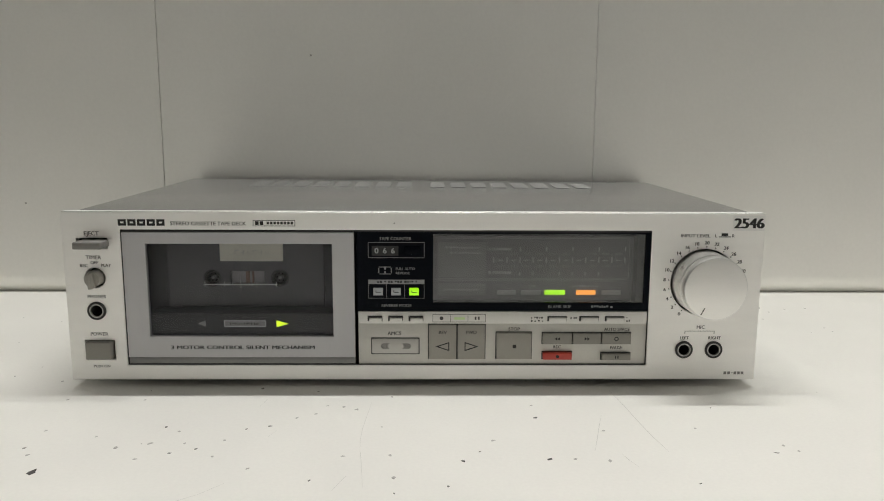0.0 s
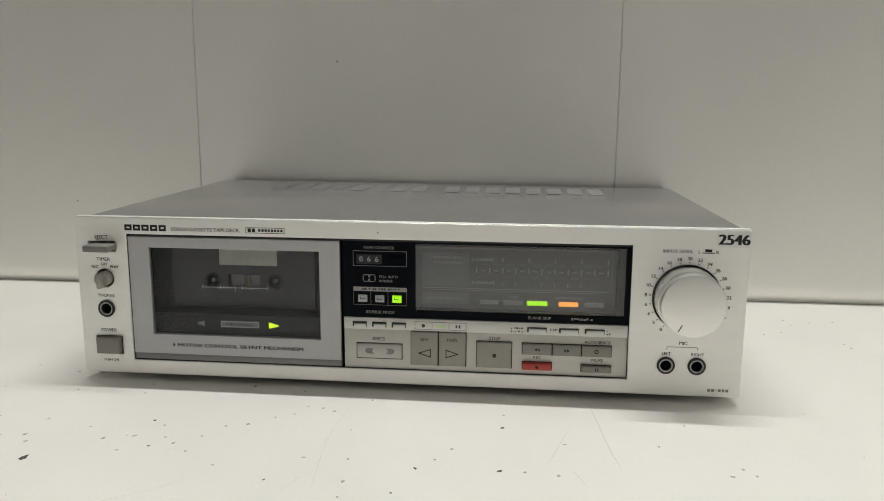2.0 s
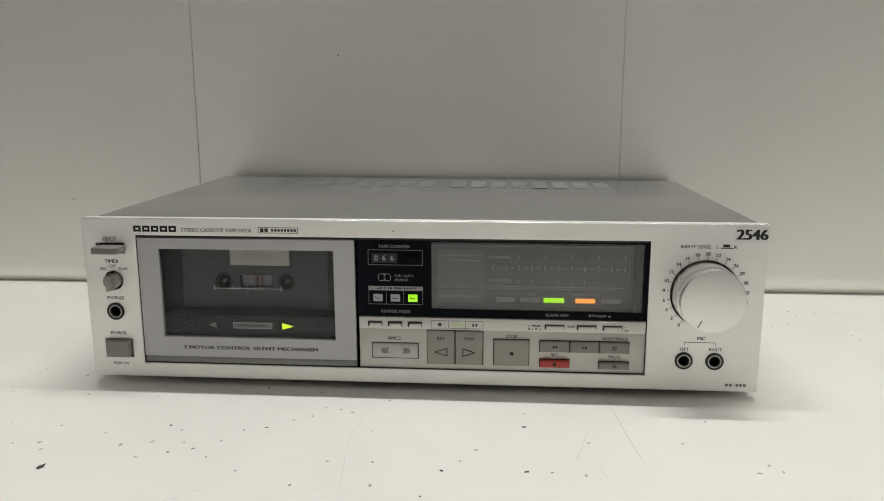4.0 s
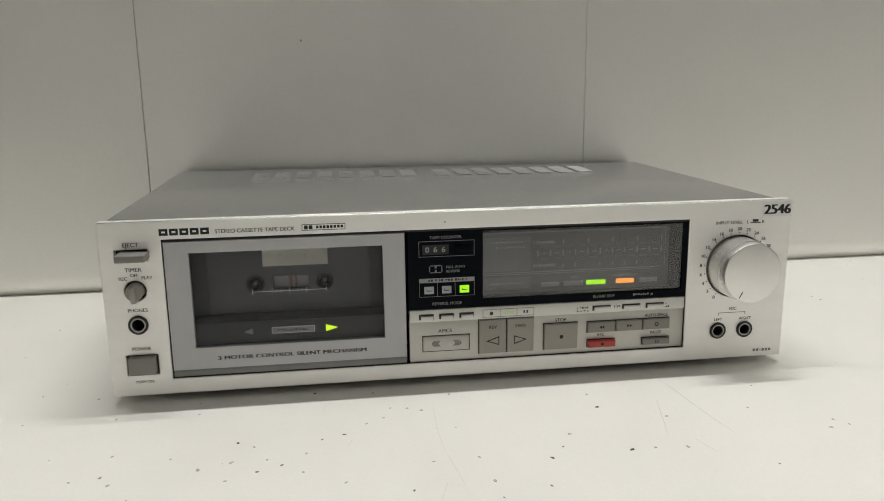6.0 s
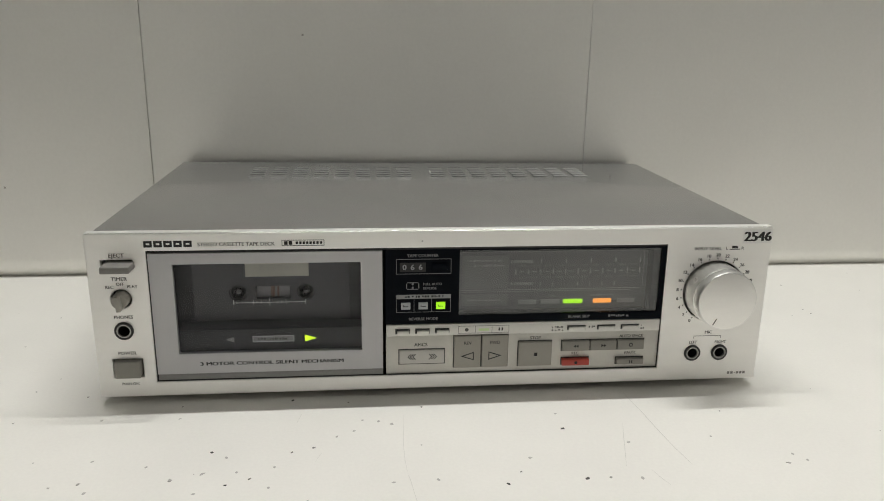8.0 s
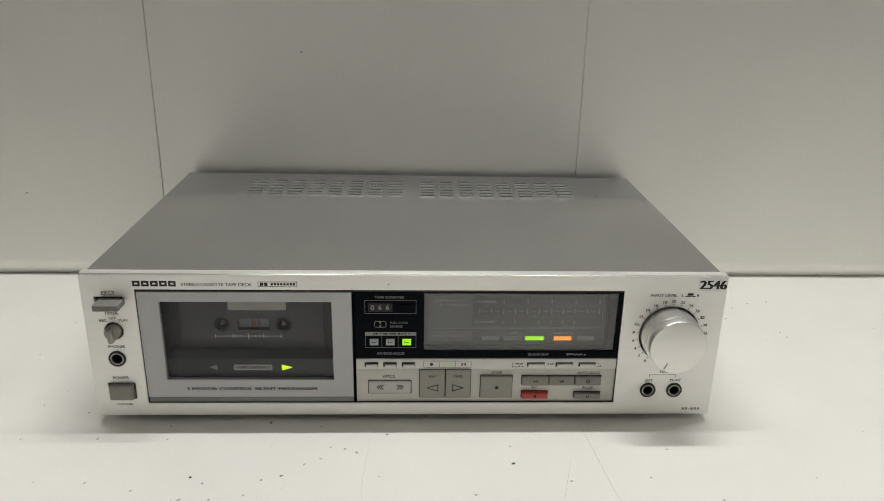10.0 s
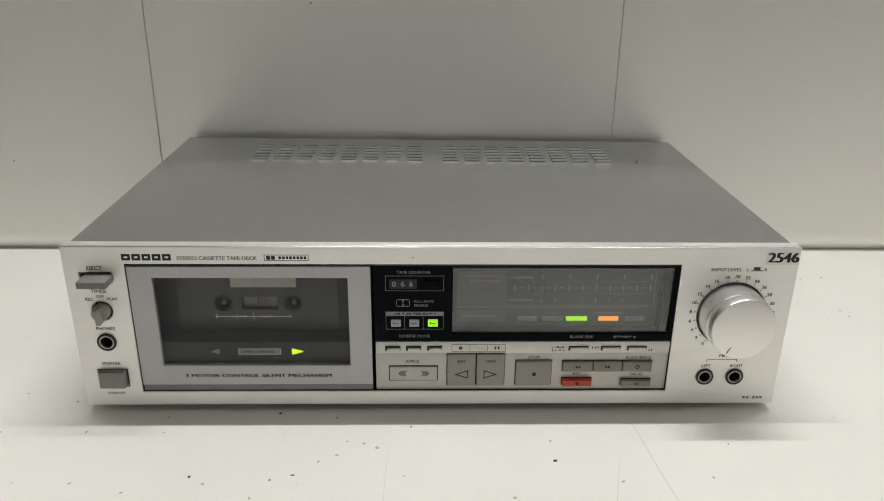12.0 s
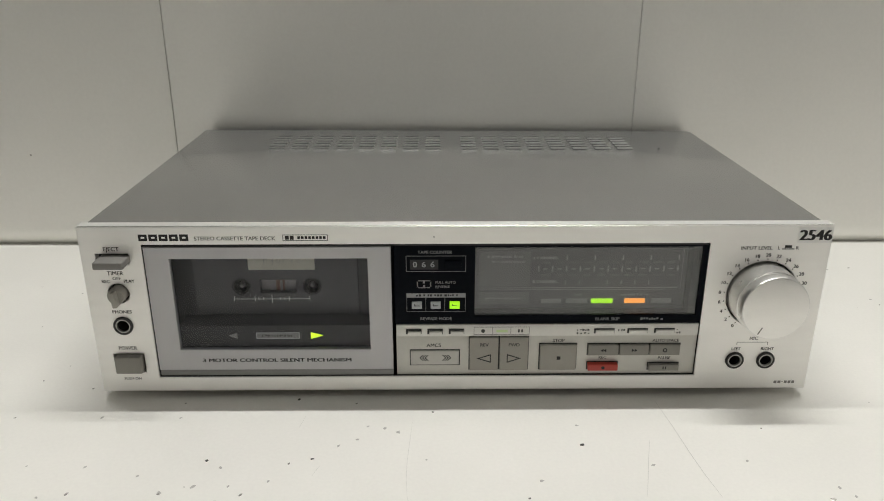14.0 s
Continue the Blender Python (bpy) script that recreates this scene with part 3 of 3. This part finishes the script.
for k in range(10):
    x = 54.2 + 8.43 * k
    for z in (84.8, 76.6):
        part("level_segment", box(x - 2.6, x + 2.6, 12.9, 13, z - 0.6, z + 0.6), M_BOARD2, board)
part("level_ticks", bars([(49.5 + 8.43 * k, 50.3 + 8.43 * k, 78.7, 82.5) for k in range(11)] + [(52.6 + 8.43 * k, 55.6 + 8.43 * k, 80.3, 80.9) for k in range(10)] + [(66.4 + 16.86 * k, 67.2 + 16.86 * k, 86.4, 89.4) for k in range(5)] + [(66.4 + 8.43 * k, 67.1 + 8.43 * k, 70.6, 73.0) for k in (0, 1, 3, 4, 5, 6)], 13), M_SEGMENT, board)
for x0, x1, mat, lab in ((52.2, 64.5, M_SEGMENT, ""), (67.6, 80.7, M_SEGMENT, ""), (83.0, 96.2, M_GREEN, "lit green indicator bar"), (103.5, 116.0, M_ORANGE, "lit orange indicator bar"), (120.0, 132.3, M_SEGMENT, "")):
    part("indicator_bar", box(x0, x1, 12.6, 13, 58.0, 61.0, 0.1), mat, board, lab)
print_text("TAPE", 74.8, 63.6, 1.5, 13, M_SEGMENT, board)
part("indicator_wording", bars(wording(101, 118, 62.9, 64.2, rng, 1.4), 13), M_SEGMENT, board)
print_text("TAPE COUNTER", -12.6, 96.2, 1.9, 1.0, M_LEGEND, bezel)
part("counter_frame", bars(outline(-29.5, 5.6, 84.0, 94.0, 0.3), 1.0), M_LEGEND, bezel)
counter = part("counter_drum", box(-27.2, -10.6, 0.96, 1.2, 85.4, 91.6), M_BAY, bezel, "tape counter with white digits")
part("reset_button", box(-6.8, 3.0, 0.2, 1.2, 86.4, 91.4, 0.4), M_BLACK, bezel, "black counter reset button")
for k, d in enumerate("066"):
    print_text(d, -24.2 + 5.1 * k, 88.6, 3.4, 0.95, M_DIGIT, bezel, heavy=0.05)
part("tape_symbol", bars([(-22.6, -15.4, 78.0, 78.5), (-22.6, -15.4, 73.6, 74.1), (-23.2, -22.6, 74.4, 77.7), (-15.4, -14.8, 74.4, 77.7), (-19.6, -18.4, 74.2, 75.6), (-19.6, -18.4, 76.6, 78.0)], 1.0), M_LEGEND, bezel)
print_text("FULL AUTO", -12.4, 77.2, 1.6, 1.0, M_LEGEND, bezel, "LEFT")
print_text("REVERSE", -12.4, 74.4, 1.6, 1.0, M_LEGEND, bezel, "LEFT")
head = part("mode_strip", bars([(-29.5, 5.6, 67.6, 70.2)], 1.0), M_STRIPE, bezel)
part("mode_wording", bars(wording(-24, 1, 68.2, 69.5, rng, 1.5), 0.96), M_BAY, bezel)
part("mode_frame", bars(outline(-29.5, 5.6, 58.2, 67.6, 0.25) + [(-18.2, -17.95, 58.4, 67.6), (-6.9, -6.65, 58.4, 67.6)], 1.0), M_LEGEND, bezel)
for x, mat, lab in ((-23.4, M_PALE, ""), (-12.2, M_PALE, ""), (-0.9, M_MODE, "lit green mode lamp")):
    lamp = part("mode_lamp", box(x - 3.0, x + 3.0, 0.5, 1.2, 60.2, 65.0, 0.2), M_LENS if mat is M_PALE else mat, bezel, lab)
    part("mode_mark", bars([(x - 1.6, x + 1.6, 62.0, 62.5), (x - 1.6, x - 1.2, 62.5, 63.4)], 0.5), M_BAY, bezel)
print_text("REVERSE MODE", -12.0, 53.6, 1.9, 1.0, M_LEGEND, bezel)
print_text("BLANK SKIP", 91, 53.0, 1.9, 1.0, M_LEGEND, bezel)
part("noise_wording", bars(wording(111, 126, 52.2, 53.8, rng, 1.5), 1.0), M_LEGEND, bezel)

# ---- switch strip and transport keys ----
strip = part("switch_strip", box(-36, 146.6, 0.4, 8, 41.9, 49.9, 0.4), M_STRIP, deck, "silver strip with slide switches")
for x in (-30.2, -17.3, -4.4):
    s = part("slide_switch", box(x, x + 9.4, 0.2, 0.45, 43.6, 47.2), M_DARK, strip)
    part("switch_tab", box(x + 1.2, x + 9.0, -1.2, 0.4, 43.8, 46.0, 0.3), M_STRIP, strip)
for x in (83.4, 103.6, 119.8):
    part("slide_switch", box(x, x + 12.4, 0.2, 0.45, 43.7, 47.0), M_DARK, strip)
    part("switch_tab", box(x + 1.0, x + 12.0, -0.9, 0.4, 43.9, 46.2, 0.3), M_STRIP, strip)
part("lamp_frame", bars(outline(10.8, 44.4, 43.0, 48.2, 0.25) + [(22, 22.25, 43.2, 48), (33, 33.25, 43.2, 48)], 0.4), M_FAINT, strip)
part("record_dot", lathe(16.4, 45.5, [(0, 0.3), (1.2, 0.3), (1.2, 0.5)], 20), M_FAINT, strip)
part("pause_mark", bars([(37.4, 38.5, 44.5, 46.6), (39.4, 40.5, 44.5, 46.6)], 0.4), M_FAINT, strip)
part("play_lamp", bars([(24.4, 31.2, 44.6, 46.2)], 0.4), M_PLAY, strip)
for x0, x1, z0, z1 in ((73, 81, 45.4, 46.6), (73, 81, 43.2, 44.4), (98, 103, 45.0, 46.4), (133.5, 136, 45.4, 46.6), (133.5, 136, 43.4, 44.6)):
    part("strip_wording", bars(wording(x0, x1, z0, z1, rng, 1.4), 0.4), M_FAINT, strip)

keys = part("key_field", box(-36.2, 147.0, 1.8, 8, 15.1, 41.6, 0.3), M_CREAM, deck, "silver transport key field")
print_text("AMCS", -13.4, 35.3, 2.3, 1.8, M_FAINT, keys)


def key(name, x0, x1, z0, z1, y, mat, label, lip=0.55):
    part("key_gap", box(x0 - lip, x1 + lip, 1.65, 1.9, z0 - lip, z1 + lip), M_DARK, keys)
    return part(name, box(x0, x1, y, 4, z0, z1, 0.45, 2), mat, deck, label)


def chevrons(x, z, way, k, y, parent, n=2):
    for j in range(n):
        cx = x + (j - (n - 1) / 2) * k * 1.15
        part("symbol", plate([[(cx - way * k * 0.55, z - k * 0.75), (cx + way * k * 0.55, z), (cx - way * k * 0.55, z + k * 0.75)]], y - 0.05, y + 0.02), M_INK, parent)


def arrowheads(x, z, way, k, y, parent):
    """Three open arrowheads in a row, each a bent stroke."""
    for j in (-1, 0, 1):
        cx, w = x + j * k * 0.8, k * 0.42
        loop = [(cx - way * k * 0.5, z - k), (cx + way * k * 0.5, z), (cx - way * k * 0.5, z + k), (cx - way * k * 0.5 - way * w, z + k), (cx + way * k * 0.5 - way * w, z), (cx - way * k * 0.5 - way * w, z - k)]
        part("symbol", plate([loop], y - 0.05, y + 0.02), M_INK, parent)


def hollow_arrow(x, z, way, y, parent):
    loop = [(x - way * 4.2, z - 3.0), (x + way * 4.6, z), (x - way * 4.2, z + 3.0)]
    inner = [(x - way * 3.6, z - 2.1), (x + way * 2.7, z), (x - way * 3.6, z + 2.1)]
    part("symbol", plate([loop, inner], y - 0.05, y + 0.02), M_INK, parent)


rocker = key("search_rocker", -27.6, 2.0, 22.2, 32.0, 0.9, M_ROCKER, "wide silver search rocker key", 0.55)
arrowheads(-19.8, 27.1, -1, 1.9, 0.9, rocker)
arrowheads(-5.2, 27.1, 1, 1.9, 0.9, rocker)
rev = key("reverse_key", 8.4, 25.9, 19.0, 41.4, -0.6, M_BUTTON, "grey reverse play key")
fwd = key("forward_key", 26.7, 44.0, 19.0, 41.4, -0.6, M_BUTTON, "grey forward play key")
print_text("REV", 17.2, 36.6, 2.1, -0.6, M_FAINT, rev)
print_text("FWD", 35.3, 36.6, 2.1, -0.6, M_FAINT, fwd)
hollow_arrow(17.2, 27.3, -1, -0.6, rev)
hollow_arrow(35.3, 27.3, 1, -0.6, fwd)
print_text("STOP", 62.6, 38.2, 2.1, 1.8, M_FAINT, keys)
stop = key("stop_key", 51.4, 73.6, 19.0, 36.0, -0.6, M_BUTTON, "square grey stop key")
part("symbol", bars([(61.6, 63.9, 26.2, 28.5)], -0.6), M_INK, stop)
back = key("rewind_key", 80.8, 99.3, 28.8, 35.8, -0.4, M_NARROW, "narrow grey rewind key")
chevrons(90, 32.3, -1, 1.5, -0.4, back)
fast = key("fast_forward_key", 100.0, 117.8, 28.8, 35.8, -0.4, M_NARROW, "narrow grey fast-forward key")
chevrons(109, 32.3, 1, 1.5, -0.4, fast)
auto = key("auto_space_key", 118.5, 136.8, 28.8, 35.8, -0.4, M_NARROW, "narrow grey auto-space key")
part("symbol", plate([circle(127.6, 32.3, 1.4, 20), circle(127.6, 32.3, 0.8, 20)], -0.45, -0.38), M_INK, auto)
print_text("AUTO SPACE", 128.2, 38.0, 1.9, 1.8, M_FAINT, keys)
print_text("REC", 90.2, 26.5, 1.9, 1.8, M_FAINT, keys)
print_text("PAUSE", 128.2, 26.0, 1.9, 1.8, M_FAINT, keys)
record = key("record_key", 81.0, 99.4, 18.8, 23.3, -1.6, M_RED, "red record key")
part("symbol", lathe(90.2, 21.0, [(0, -1.66), (1.1, -1.66), (1.1, -1.5)], 20), M_INK, record)
pause = key("pause_key", 118.6, 137.0, 18.4, 22.6, -1.2, M_NARROW, "narrow grey pause key")
part("symbol", bars([(127.0, 127.7, 19.5, 21.5), (128.5, 129.2, 19.5, 21.5)], -1.2), M_INK, pause)
